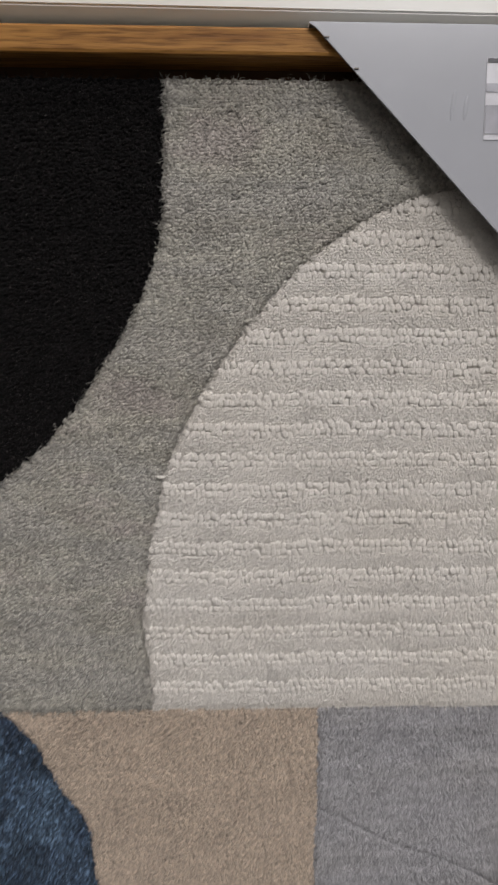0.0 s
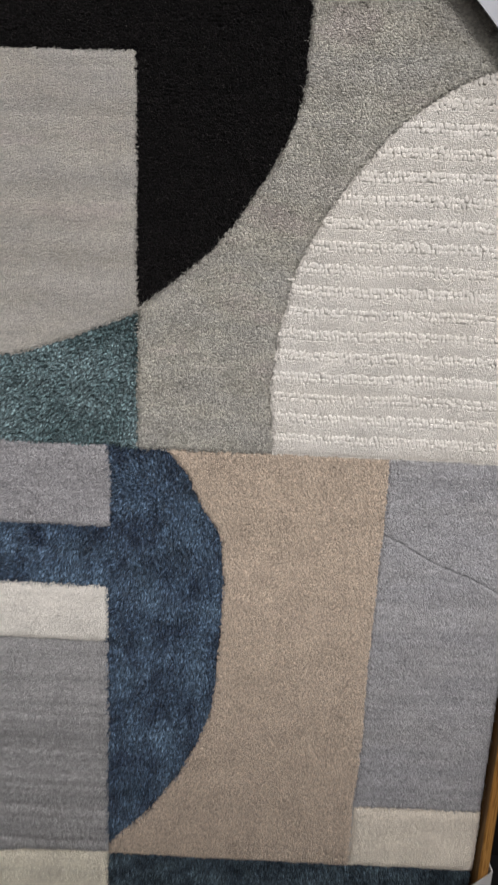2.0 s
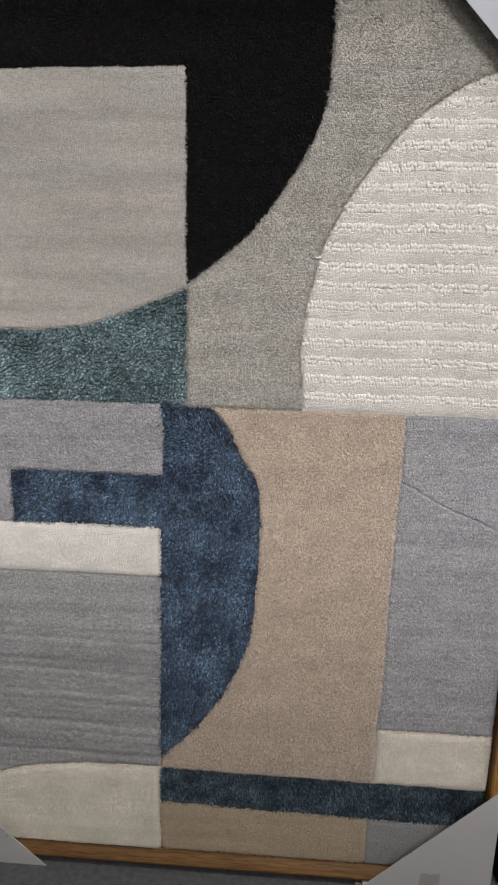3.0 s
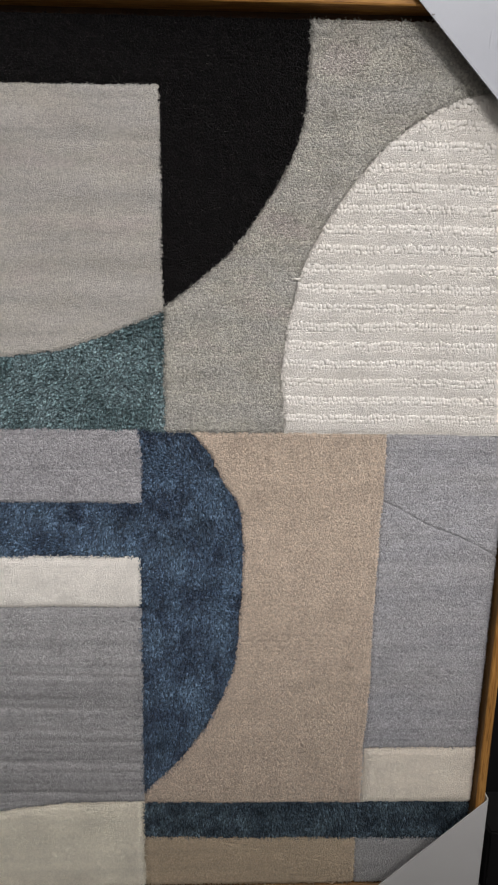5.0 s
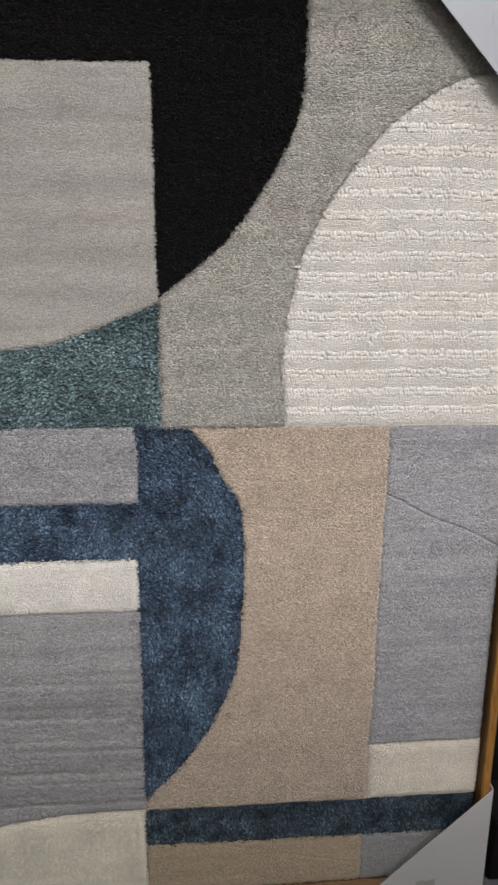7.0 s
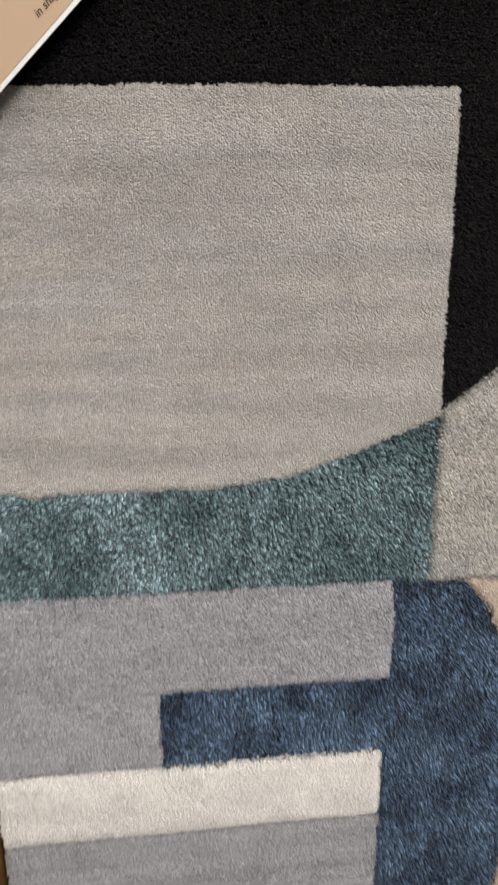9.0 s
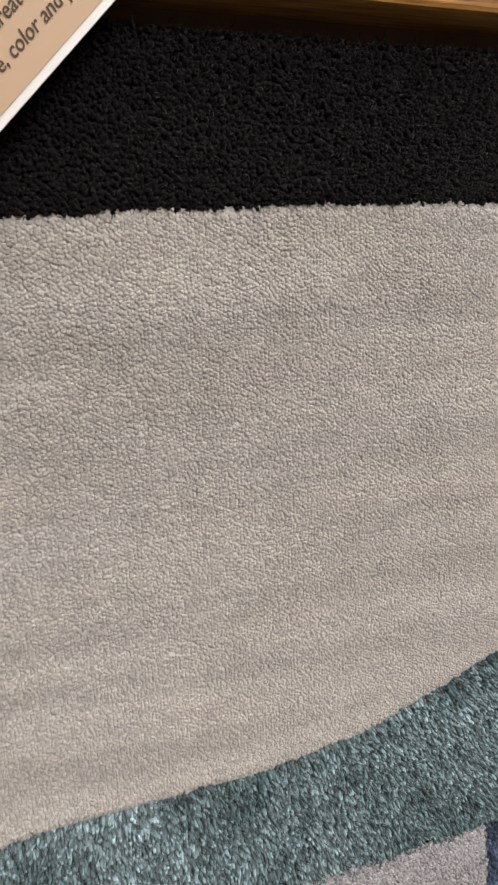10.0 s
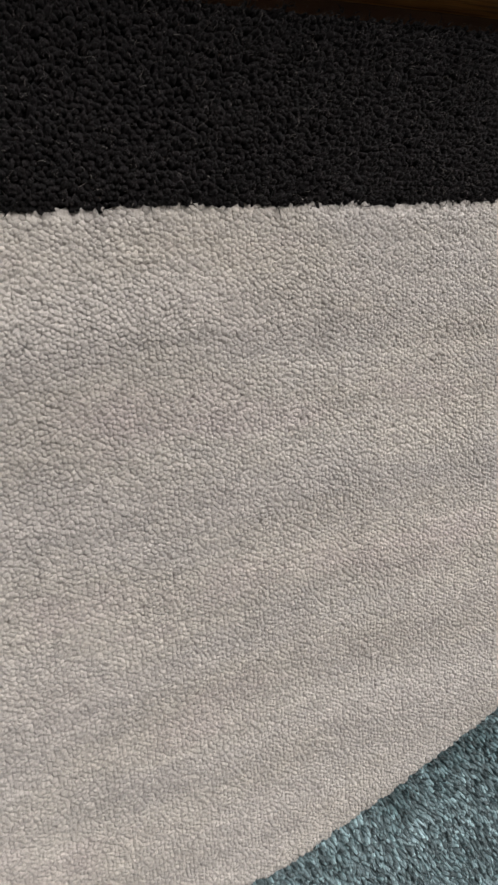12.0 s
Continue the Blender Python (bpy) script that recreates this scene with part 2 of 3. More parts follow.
def rail(corner_a, corner_b, inward, width, mat, rounded=False):
    """A mitred frame rail; its rounded profile runs from the outer edge inward."""
    r = 0.0016
    profile = [(0, BACK), (0, FRONT + r), (0.3 * r, FRONT + 0.3 * r), (r, FRONT), (width - r, FRONT), (width - 0.3 * r, FRONT + 0.3 * r), (width, FRONT + r), (width, 0.012), (width + 0.004, 0.0125), (width + 0.004, BACK)]
    darkened = (6, 7, 8)
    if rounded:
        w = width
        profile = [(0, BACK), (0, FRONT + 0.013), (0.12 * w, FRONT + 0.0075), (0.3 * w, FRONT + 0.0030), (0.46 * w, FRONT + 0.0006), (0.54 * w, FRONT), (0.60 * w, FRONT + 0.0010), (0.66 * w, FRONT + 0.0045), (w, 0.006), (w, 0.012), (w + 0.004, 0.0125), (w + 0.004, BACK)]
        darkened = (4, 5, 6, 7, 8, 9, 10)
    a, b = Vector(corner_a), Vector(corner_b)
    along = (b - a).normalized()
    bm = bmesh.new()
    steps = 24
    rings = []
    for s in range(steps + 1):
        ring = []
        for u, y in profile:
            start, stop = a + along * u, b - along * u
            p = start.lerp(stop, s / steps) + Vector(inward) * u
            ring.append(bm.verts.new((p.x, y, p.y)))
        rings.append(ring)
    for p, q in zip(rings, rings[1:]):
        for i in range(len(profile)):
            j = (i + 1) % len(profile)
            bm.faces.new((p[i], p[j], q[j], q[i]))
    bm.faces.new(rings[0])
    bm.faces.new(rings[-1][::-1])
    bmesh.ops.recalc_face_normals(bm, faces=bm.faces[:])
    bm.faces.ensure_lookup_table()
    sides = len(profile)
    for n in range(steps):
        for i in darkened:
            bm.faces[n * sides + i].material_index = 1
    ob = part("frame_rail", bm, mat, art, "warm oak frame rail, inner side toned for stain and shade")
    ob.data.materials.append(STAIN_SHADE_LOW if rounded else STAIN_SHADE_X if mat is OAK_X else STAIN_SHADE_Z)
    return ob


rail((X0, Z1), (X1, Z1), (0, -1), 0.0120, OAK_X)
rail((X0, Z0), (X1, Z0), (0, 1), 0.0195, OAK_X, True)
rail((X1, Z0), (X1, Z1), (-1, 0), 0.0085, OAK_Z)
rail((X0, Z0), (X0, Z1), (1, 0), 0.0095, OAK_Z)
part("backing_board", box(X0 + 0.006, X1 - 0.006, 0.0065, 0.012, Z0 + 0.006, Z1 - 0.006), BACKING, art, "dark backing cloth")

# ---- the pile ----
STEP = 0.0005
gx, gz = np.meshgrid(np.arange(RX0, RX1, STEP) + STEP / 2, np.arange(RZ0, RZ1, STEP) + STEP / 2)


def wobble(along, seed, size):
    """A hand-tufted edge: a slow and a quick waver."""
    rng = np.random.default_rng(seed)
    out = 0 * along
    for f, k in ((9, 0.9), (23, 0.7), (61, 0.5), (140, 0.45), (330, 0.5), (610, 0.45)):
        out = out + k * np.sin(2 * math.pi * (f * along + rng.random()))
    return size * out / 1.6


wx = gx + wobble(gz, 1, 0.0005)
wz = gz + wobble(gx, 2, 0.0005)
BLACK, GREY, SQUARE, TEAL, ARCH, MAUVE, BLUE, STRIPE, RIBBED, CREAM, BEIGE, STEEL, BLOCK, NAVY, SAND, SLATE = range(16)
field = np.full(gx.shape, GREY)
upper = wz > 0.4898 + 0.0018 * np.clip((-0.19 - wx) / 0.012, 0, 1) - 0.0012 * np.clip(wx / 0.1, 0, 1)
def outline(at, knots):
    """A hand-drawn outline: straight runs between a few turning points (along, across)."""
    along, across = zip(*sorted(knots))
    return np.interp(at, along, across)


# the ivory arch: its left side climbs from the middle seam and bends over to a flat top
ARCH_SIDE = ((0.48, -0.0775), (0.519, -0.0795), (0.538, -0.0818), (0.577, -0.0782), (0.616, -0.0695), (0.635, -0.0620), (0.662, -0.0478), (0.689, -0.0290), (0.718, -0.0040), (0.7335, 0.0180), (0.7455, 0.0390), (0.7515, 0.0570), (0.7550, 0.0800), (0.7560, 0.12))
field[upper & (wz < 0.7560) & (wx > outline(wz, ARCH_SIDE))] = ARCH
left = wx < -0.1785
# the black quarter bow and the bar over the square
BOW = ((0.589, -0.1830), (0.5955, -0.1755), (0.6095, -0.1555), (0.6245, -0.1375), (0.636, -0.1255), (0.657, -0.1075), (0.681, -0.0928), (0.703, -0.0795), (0.723, -0.0715), (0.745, -0.0675), (0.776, -0.0668), (0.81, -0.0668))
field[upper & ~left & (wx < outline(wz, BOW)) & (wz > 0.592)] = BLACK
field[upper & left] = SQUARE
field[upper & left & (wz > outline(wx, ((-0.44, 0.7495), (-0.372, 0.7520), (-0.339, 0.7540), (-0.259, 0.7552), (-0.178, 0.7562))))] = BLACK
WAVE = ((-0.44, 0.5580), (-0.402, 0.5500), (-0.388, 0.5520), (-0.334, 0.5530), (-0.305, 0.5527), (-0.284, 0.5545), (-0.263, 0.5575), (-0.2445, 0.5640), (-0.220, 0.5733), (-0.199, 0.5810), (-0.178, 0.5900))
field[upper & left & (wz < outline(wx, WAVE))] = TEAL
low = ~upper
west = low & (wx < outline(wz, ((0.49, -0.2015), (0.46, -0.1990), (0.4278, -0.2000), (0.376, -0.2030), (0.245, -0.2040), (0.12, -0.2060))))
field[low] = BEIGE
field[low & ~west & (wx > outline(wz, ((0.50, 0.0092), (0.44, 0.0103), (0.386, 0.0088), (0.336, 0.0082), (0.224, 0.0086), (0.179, 0.0062))))] = STEEL
field[west] = RIBBED
field[west & ((wz > 0.4272) | ((wx < -0.3400) & (wz > 0.3755)))] = MAUVE
field[west & (wx >= -0.3400) & (wz <= 0.4272) & (wz > 0.3765)] = BLUE
cut = np.maximum(np.abs(wz - 0.3525) - 0.0185, 0) ** 2 + np.maximum(wx + 0.2085, 0) ** 2 < 0.006**2
field[west & (wz <= 0.3770) & (wz > 0.328)] = BLUE
field[west & cut] = STRIPE
MOUND = ((-0.44, 0.0500), (-0.394, 0.0860), (-0.373, 0.1005), (-0.349, 0.1095), (-0.323, 0.1145), (-0.285, 0.1178), (-0.243, 0.1195), (-0.205, 0.1200))
field[west & (wz < outline(wx, MOUND))] = CREAM
BELLY = ((0.50, -0.1660), (0.489, -0.1565), (0.4715, -0.1413), (0.4465, -0.1293), (0.429, -0.1180), (0.4175, -0.1132), (0.385, -0.1115), (0.35, -0.1125), (0.297, -0.1148), (0.266, -0.1190), (0.238, -0.1288), (0.2025, -0.1448), (0.17, -0.1668), (0.131, -0.2040), (0.12, -0.2200))
field[low & ~west & (wx < outline(wz, BELLY))] = BLUE
field[low & ~west & (wx > 0.0066) & (wz < 0.1787)] = BLOCK
bar_top = 0.1182 - 0.0095 * (wx + 0.205)
bar_low = 0.0765 - 0.016 * (wx + 0.205)
field[low & ~west & (wz < bar_top)] = NAVY
field[low & ~west & (wz < bar_low)] = SAND
field[low & ~west & (wz < bar_low) & (wx > 0.0042)] = SLATE

# how far every spot lies from the edge of its field, up to 9 mm
edge = np.full(field.shape, 0.009)
same = np.ones(field.shape, bool)
for n in range(18):
    if n == 0:
        for ax in (0, 1):
            d = np.diff(field, axis=ax) != 0
            if ax == 0:
                same[1:][d], same[:-1][d] = False, False
            else:
                same[:, 1:][d], same[:, :-1][d] = False, False
    else:
        grown = same.copy()
        grown[1:] &= same[:-1]
        grown[:-1] &= same[1:]
        if n % 2:
            grown[:, 1:] &= same[:, :-1]
            grown[:, :-1] &= same[:, 1:]
        else:
            grown[:, 1:] &= same[:, :-1]
            grown[:, :-1] &= same[:, 1:]
        same = grown
    edge[~same] = np.minimum(edge[~same], (n + 0.5) * STEP)

rng = np.random.default_rng(7)


def tuft_grid(pitch, stray, upright=False):
    """Rows of tufts over the whole rug, each a little out of line."""
    if upright:
        nx, nz = int((RX1 - RX0) / (pitch * 0.866)), int((RZ1 - RZ0) / pitch)
        x, z = np.meshgrid(RX0 + (np.arange(nx) + 0.5) * pitch * 0.866, RZ0 + (np.arange(nz) + 0.5) * pitch)
        z = z + (np.arange(nx) % 2)[None] * pitch / 2
        return labelled(x, z, pitch, stray)
    nx, nz = int((RX1 - RX0) / pitch), int((RZ1 - RZ0) / (pitch * 0.866))
    x, z = np.meshgrid(RX0 + (np.arange(nx) + 0.5) * pitch, RZ0 + (np.arange(nz) + 0.5) * pitch * 0.866)
    x = x + (np.arange(nz) % 2)[:, None] * pitch / 2
    return labelled(x, z, pitch, stray)


def labelled(x, z, pitch, stray):
    """Shifts the tufts by chance and tells the field and the edge distance of each."""
    x = (x + rng.normal(0, stray, x.shape) * pitch).ravel()
    z = (z + rng.normal(0, stray, z.shape) * pitch).ravel()
    ix = np.clip(((x - RX0) / STEP).astype(int), 0, field.shape[1] - 1)
    iz = np.clip(((z - RZ0) / STEP).astype(int), 0, field.shape[0] - 1)
    return x, z, field[iz, ix], edge[iz, ix]


GRIDS = {0.00125: tuft_grid(0.00125, 0.13, True), 0.0014: tuft_grid(0.0014, 0.13), 0.00145: tuft_grid(0.00145, 0.14)}


def smooth_noise(x, z, scale, seed):
    """Slow waves of nap over the pile, from a few crossed sines."""
    r = np.random.default_rng(seed)
    out = 0 * x
    for n in range(7):
        a, f = r.random() * 2 * math.pi, scale * (0.6 + 1.2 * r.random())
        out = out + np.sin(f * (x * math.cos(a) + z * math.sin(a)) + 2 * math.pi * r.random())
    return out / 2.6


def mesh_of(name, v, quads, tris):
    """A mesh of n like pieces: v (n, verts, 3), and the faces of one piece."""
    n, count = v.shape[:2]
    base = (np.arange(n) * count)[:, None, None]
    loops_q, loops_t = (base + quads[None]).reshape(-1), (base + tris[None]).reshape(-1)
    me = bpy.data.meshes.new(name)
    me.vertices.add(n * count)
    me.vertices.foreach_set("co", np.ascontiguousarray(v, np.float32).ravel())
    me.loops.add(len(loops_q) + len(loops_t))
    me.loops.foreach_set("vertex_index", np.concatenate([loops_q, loops_t]).astype(np.int32))
    starts = np.concatenate([np.arange(len(loops_q) // 4) * 4, len(loops_q) + np.arange(len(loops_t) // 3) * 3]).astype(np.int32)
    me.polygons.add(len(starts))
    me.polygons.foreach_set("loop_start", starts)
    me.polygons.foreach_set("use_smooth", np.ones(len(starts), bool))
    me.update(calc_edges=True)
    me.validate()
    return me


def pile_base(index, mat, level):
    """The dense ground of a field, between its tufts."""
    k = 2 if index == ARCH else 5
    cells = field[k // 2 :: k, k // 2 :: k] == index
    cz, cx = np.nonzero(cells)
    px, pz, w = RX0 + cx * k * STEP, RZ0 + cz * k * STEP, k * STEP
    v = np.empty((len(px), 4, 3), np.float32)
    for n, (a, c) in enumerate(((0, 0), (1, 0), (1, 1), (0, 1))):
        v[:, n, 0], v[:, n, 1], v[:, n, 2] = px + a * w, -level, pz + c * w
    v[:, :, 0] = np.clip(v[:, :, 0], RX0 + 0.0008, RX1 - 0.0008)
    v[:, :, 2] = np.clip(v[:, :, 2], RZ0 + 0.0008, RZ1 - 0.0008)
    me = mesh_of("pile_base", v, np.array([[0, 1, 2, 3]]), np.zeros((0, 3), int))
    me.materials.append(mat)
    return tagged(new("pile_base", me), kind="stuff")


def gathered(x, z, size):
    """Tufts that cling together in small locks: the way to the middle of each tuft's lock, and how far it is."""
    r = np.random.default_rng(61)
    jx, jz = r.random((256, 256)), r.random((256, 256))
    cx, cz = np.floor(x / size).astype(int), np.floor(z / size).astype(int)
    best, bx, bz = np.full(len(x), 9.0), 0 * x, 0 * x
    for a in (-1, 0, 1):
        for c in (-1, 0, 1):
            mx = (cx + a + jx[(cx + a) % 256, (cz + c) % 256]) * size - x
            mz = (cz + c + jz[(cx + a) % 256, (cz + c) % 256]) * size - z
            d = np.hypot(mx, mz)
            near = d < best
            best, bx, bz = np.where(near, d, best), np.where(near, mx, bx), np.where(near, mz, bz)
    return bx, bz, np.clip(best / (0.62 * size), 0, 1.3) ** 2


LOOPED = 0.44


def rib_phase(x, z):
    """0 at the upper end of each rib of the arch, 1 at its lower end."""
    return ((0.4905 - z + 0.0005 * np.sin(60 * x) + 0.0003 * np.sin(151 * x)) / 0.01525) % 1.0


def rib_height(phase):
    return np.clip(phase / 0.10, 0, 1) ** 0.6 * np.cos(np.clip((phase - 0.40) / 0.60, 0, 1) * 1.40)


def loop_rows(mat):
    """Uncut yarn loops in two rows along the upper half of each rib: small domes side by side."""
    sides, levels = 8, ((1.0, -0.4), (0.90, 0.45), (0.58, 0.86))
    px, pz = [], []
    for r in range(20):
        for row, phase in enumerate((0.115, 0.33)):
            across = np.arange(RX0, RX1, 0.0027) + 0.0013 * (row % 2) + 0.0009 * rng.random()
            across = across + rng.normal(0, 0.00028, len(across))
            up = 0.4905 + (r + 1 - phase) * 0.01525 + 0.0005 * np.sin(60 * across) + 0.0003 * np.sin(151 * across)
            px.append(across)
            pz.append(up + rng.normal(0, 0.00042, len(up)))
    x, z = np.concatenate(px), np.concatenate(pz)
    inside = (x > RX0) & (x < RX1) & (z > RZ0) & (z < RZ1)
    x, z = x[inside], z[inside]
    ix, iz = ((x - RX0) / STEP).astype(int), ((z - RZ0) / STEP).astype(int)
    keep = (field[iz, ix] == ARCH) & (edge[iz, ix] > 0.0011)
    x, z = x[keep], z[keep]
    n = len(x)
    wide, high = 0.00168 * (1 + rng.normal(0, 0.09, n)), 0.00225 * (1 + rng.normal(0, 0.10, n))
    tall = 0.00046 * (1 + rng.normal(0, 0.10, n))
    foot = RIB * 0.35 - 0.0003 + rng.normal(0, 0.00006, n)
    skew = rng.normal(0, 0.25, n)
    v = np.empty((n, sides * len(levels) + 1, 3), np.float32)
    for k, (r, h) in enumerate(levels):
        for j in range(sides):
            c, q = math.cos(2 * math.pi * j / sides), math.sin(2 * math.pi * j / sides)
            v[:, k * sides + j, 0] = x + wide * r * c + skew * high * r * q * 0.5
            v[:, k * sides + j, 1] = -(foot + tall * h)
            v[:, k * sides + j, 2] = z + high * r * q
    v[:, -1, 0], v[:, -1, 1], v[:, -1, 2] = x, -(foot + tall), z
    j = np.arange(sides)
    jj = (j + 1) % sides
    quads = np.concatenate([np.stack([k * sides + j, (k + 1) * sides + j, (k + 1) * sides + jj, k * sides + jj], 1) for k in range(len(levels) - 1)])
    last = (len(levels) - 1) * sides
    tris = np.stack([last + j, np.full(sides, sides * len(levels)), last + jj], 1)
    me = mesh_of("yarn_loop", v, quads, tris)
    me.materials.append(mat)
    ob = new("yarn_loop", me)
    ob.parent = art
    return tagged(ob, "rows of uncut ivory yarn loops", kind="stuff")


def tufts(index, name, mat, label, height=0.0, carve=0.0013, carve_width=0.0016, pillow=0.0, nap=0.00015, unruly=0.25, loops=False, deep=0.0006, fine=False, shaggy=1.0, tip=0.56, dome=0.00010, clump=0.0, dents=(), spread_root=0.84, tussock=0.0):
    """One colour field: every tuft a yarn end with a ring of sides and a tip."""
    pitch = 0.00145 if not fine else 0.00125 if index in (SQUARE, TEAL) else 0.0014
    tx, tz, kind_of, far = GRIDS[pitch]
    pick = kind_of == index
    if loops:
        pick &= rib_phase(tx, tz) > LOOPED
    x, z, d = tx[pick], tz[pick], far[pick]
    n = len(x)
    outer = np.minimum(np.minimum(x - RX0, RX1 - x), np.minimum(z - RZ0, RZ1 - z))
    top = height - carve * np.exp(-((d / carve_width) ** 2)) + rng.normal(0, 0.00009 * shaggy, n)
    top = top + 0.00010 * smooth_noise(x, z, 220, 90 + index)
    top = top - 0.0007 * np.exp(-((outer / 0.0020) ** 2))
    if pillow:
        top = top - pillow * np.clip(1 - d / 0.008, 0, 1) ** 2
    if index == STEEL:
        line = np.abs(z - (0.4275 - 0.475 * (x - 0.012) + 0.0012 * np.sin(90 * x)))
        top = top - 0.0014 * np.exp(-((line / 0.0010) ** 2))
    if index == SAND:
        line = np.abs(z - (0.062 - 0.24 * (x + 0.09)))
        top = top - 0.0007 * np.exp(-((line / 0.001) ** 2))
    if index == RIBBED:
        wave_z = 2 * math.pi * (z + 0.012 * (x + 0.30) + 0.0005 * np.sin(27 * x) + 0.0003 * np.sin(71 * x + 1)) / 0.0116
        top = top - 0.0008 * (0.5 + 0.5 * np.sin(wave_z)) ** 1.5 * (0.55 + 0.45 * np.sin(190 * z + 14 * x)) * np.clip((0.315 - z) / 0.05, 0.25, 1)
    sag = 0 * x
    for dx, dz, dw, dh in dents:
        sag = np.maximum(sag, np.exp(-(((x - dx) / dw) ** 2) - ((z - dz) / dh) ** 2 + 0.35 * smooth_noise(x, z, 420, 5)))
    sag = np.clip(sag, 0, 1)
    top = top - 0.0010 * sag + clump * smooth_noise(x, z, 900, 17)
    if loops:
        top = top + RIB * (rib_height(rib_phase(x, z)) - 0.6)
    pull_x, pull_z = 0 * x, 0 * x
    if tussock:
        pull_x, pull_z, fall = gathered(x, z, tussock)
        top = top - 0.0011 * fall
    side = 5 if index in (SQUARE, TEAL) else 4
    ang = (np.arange(side) / side * 2 * math.pi)[None] + rng.random(n)[:, None] * 6.28
    wide = pitch * (1 + rng.normal(0, 0.10, n))[:, None]
    lean_x = rng.normal(0, unruly, n) * 0.8 * pitch + nap * 0.5 * smooth_noise(x, z, 160, 3 + index) + 0.38 * pull_x
    lean_z = rng.normal(0, unruly, n) * 0.8 * pitch - nap * (0.6 + 0.9 * smooth_noise(x, z, 130, 31 + index)) - 0.0016 * sag + 0.38 * pull_z
    ring = 2 * side
    v = np.empty((n, ring + (1 if fine else 0), 3), np.float32)
    stretch = (1 + rng.normal(0, 0.12, (n, side))) * (1 - 0.6 * sag)[:, None]
    v[:, :side, 0] = x[:, None] + spread_root * wide * np.cos(ang)
    v[:, :side, 2] = z[:, None] + spread_root * wide * np.sin(ang)
    root = np.where(outer < 0.003, 0.0065, -top + deep * (1 + sag))
    v[:, :side, 1] = root[:, None]
    v[:, side:ring, 0] = (x + 0.85 * lean_x)[:, None] + tip * wide * stretch * np.cos(ang)
    v[:, side:ring, 2] = (z + 0.85 * lean_z)[:, None] + tip * wide * stretch * np.sin(ang)
    v[:, side:ring, 1] = -top[:, None] + dome + rng.normal(0, 0.00005 * shaggy, (n, side))
    k = np.arange(side)
    kk = (k + 1) % side
    quads = np.stack([k, side + k, side + kk, kk], 1)
    if fine:
        v[:, ring, 0], v[:, ring, 1], v[:, ring, 2] = x + lean_x, -top, z + lean_z
        tris = np.stack([side + k, np.full(side, ring), side + kk], 1)
    else:
        quads, tris = np.concatenate([quads, [[4, 7, 6, 5]]]), np.zeros((0, 3), int)
    me = mesh_of(name, v, quads, tris)
    me.materials.append(mat)
    ob = new(name, me)
    ob.parent = art
    under = pile_base(index, mat, -0.0010 if loops else height - 0.8 * deep - 0.0012 - pillow)
    under.parent = ob
    return tagged(ob, label, kind="stuff")


RIB = 0.0008
# spots where the glossy pile is pressed down and its shade coloured in: middle, half width, half height
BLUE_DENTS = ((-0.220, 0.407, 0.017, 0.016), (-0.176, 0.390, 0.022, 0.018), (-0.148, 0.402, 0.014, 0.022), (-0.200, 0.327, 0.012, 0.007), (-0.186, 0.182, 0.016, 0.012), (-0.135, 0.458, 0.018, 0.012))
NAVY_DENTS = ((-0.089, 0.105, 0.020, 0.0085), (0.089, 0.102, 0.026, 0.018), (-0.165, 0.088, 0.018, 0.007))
WOVEN = (100, 60, 330)
tufts(BLACK, "pile_field", pile("black_wool", (0.0050, 0.0040, 0.0042), 0.6, 0.15, patches=0.35, patch_scale=(120, 120, 120), sheen=0.05), "black wool pile with pale stray fibres", carve=0.0004, unruly=0.45, shaggy=2.0, deep=0.0020, tip=0.38, dome=0.00022, clump=0.0001, spread_root=0.74)
tufts(GREY, "pile_field", pile("warm_grey_wool", (0.470, 0.452, 0.415), 0.28, 0.07, patches=0.07, patch_scale=WOVEN, second=(0.965, 0.95, 0.93), mottle=0.045), "warm grey cut wool pile", deep=0.0008)
tufts(SQUARE, "pile_field", pile("light_grey_wool", (0.495, 0.469, 0.437), 0.16, 0.11, (5.0, 1.0, 60.0), patches=0.06, patch_scale=WOVEN, second=(0.935, 0.922, 0.90), mottle=0.035, sheen=0.4), "light grey wool pile with faint streaks", fine=True, deep=0.0008, tip=0.50, dome=0.00022, spread_root=0.84, unruly=0.20, shaggy=0.8)
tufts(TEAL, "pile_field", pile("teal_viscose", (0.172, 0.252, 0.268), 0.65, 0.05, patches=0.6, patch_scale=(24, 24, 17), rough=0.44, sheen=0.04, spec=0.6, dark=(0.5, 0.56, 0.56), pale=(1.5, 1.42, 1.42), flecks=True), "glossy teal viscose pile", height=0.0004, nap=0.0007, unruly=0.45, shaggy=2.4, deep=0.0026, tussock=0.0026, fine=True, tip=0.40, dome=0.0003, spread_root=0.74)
tufts(ARCH, "pile_field", pile("ivory_wool", (0.85, 0.81, 0.752), 0.05, 0.03, patches=0.03, patch_scale=WOVEN, second=(0.985, 0.975, 0.96)), "ivory ribbed loop pile arch", loops=True, unruly=0.15, shaggy=0.5, tip=0.62, deep=0.0005, dome=0.00006, fine=True)
loop_rows(bpy.data.materials["ivory_wool"])
tufts(MAUVE, "pile_field", pile("mauve_grey_wool", (0.395, 0.384, 0.396), 0.2, 0.08, (3.0, 1.0, 150.0), patches=0.10, patch_scale=WOVEN), "mauve grey wool pile")
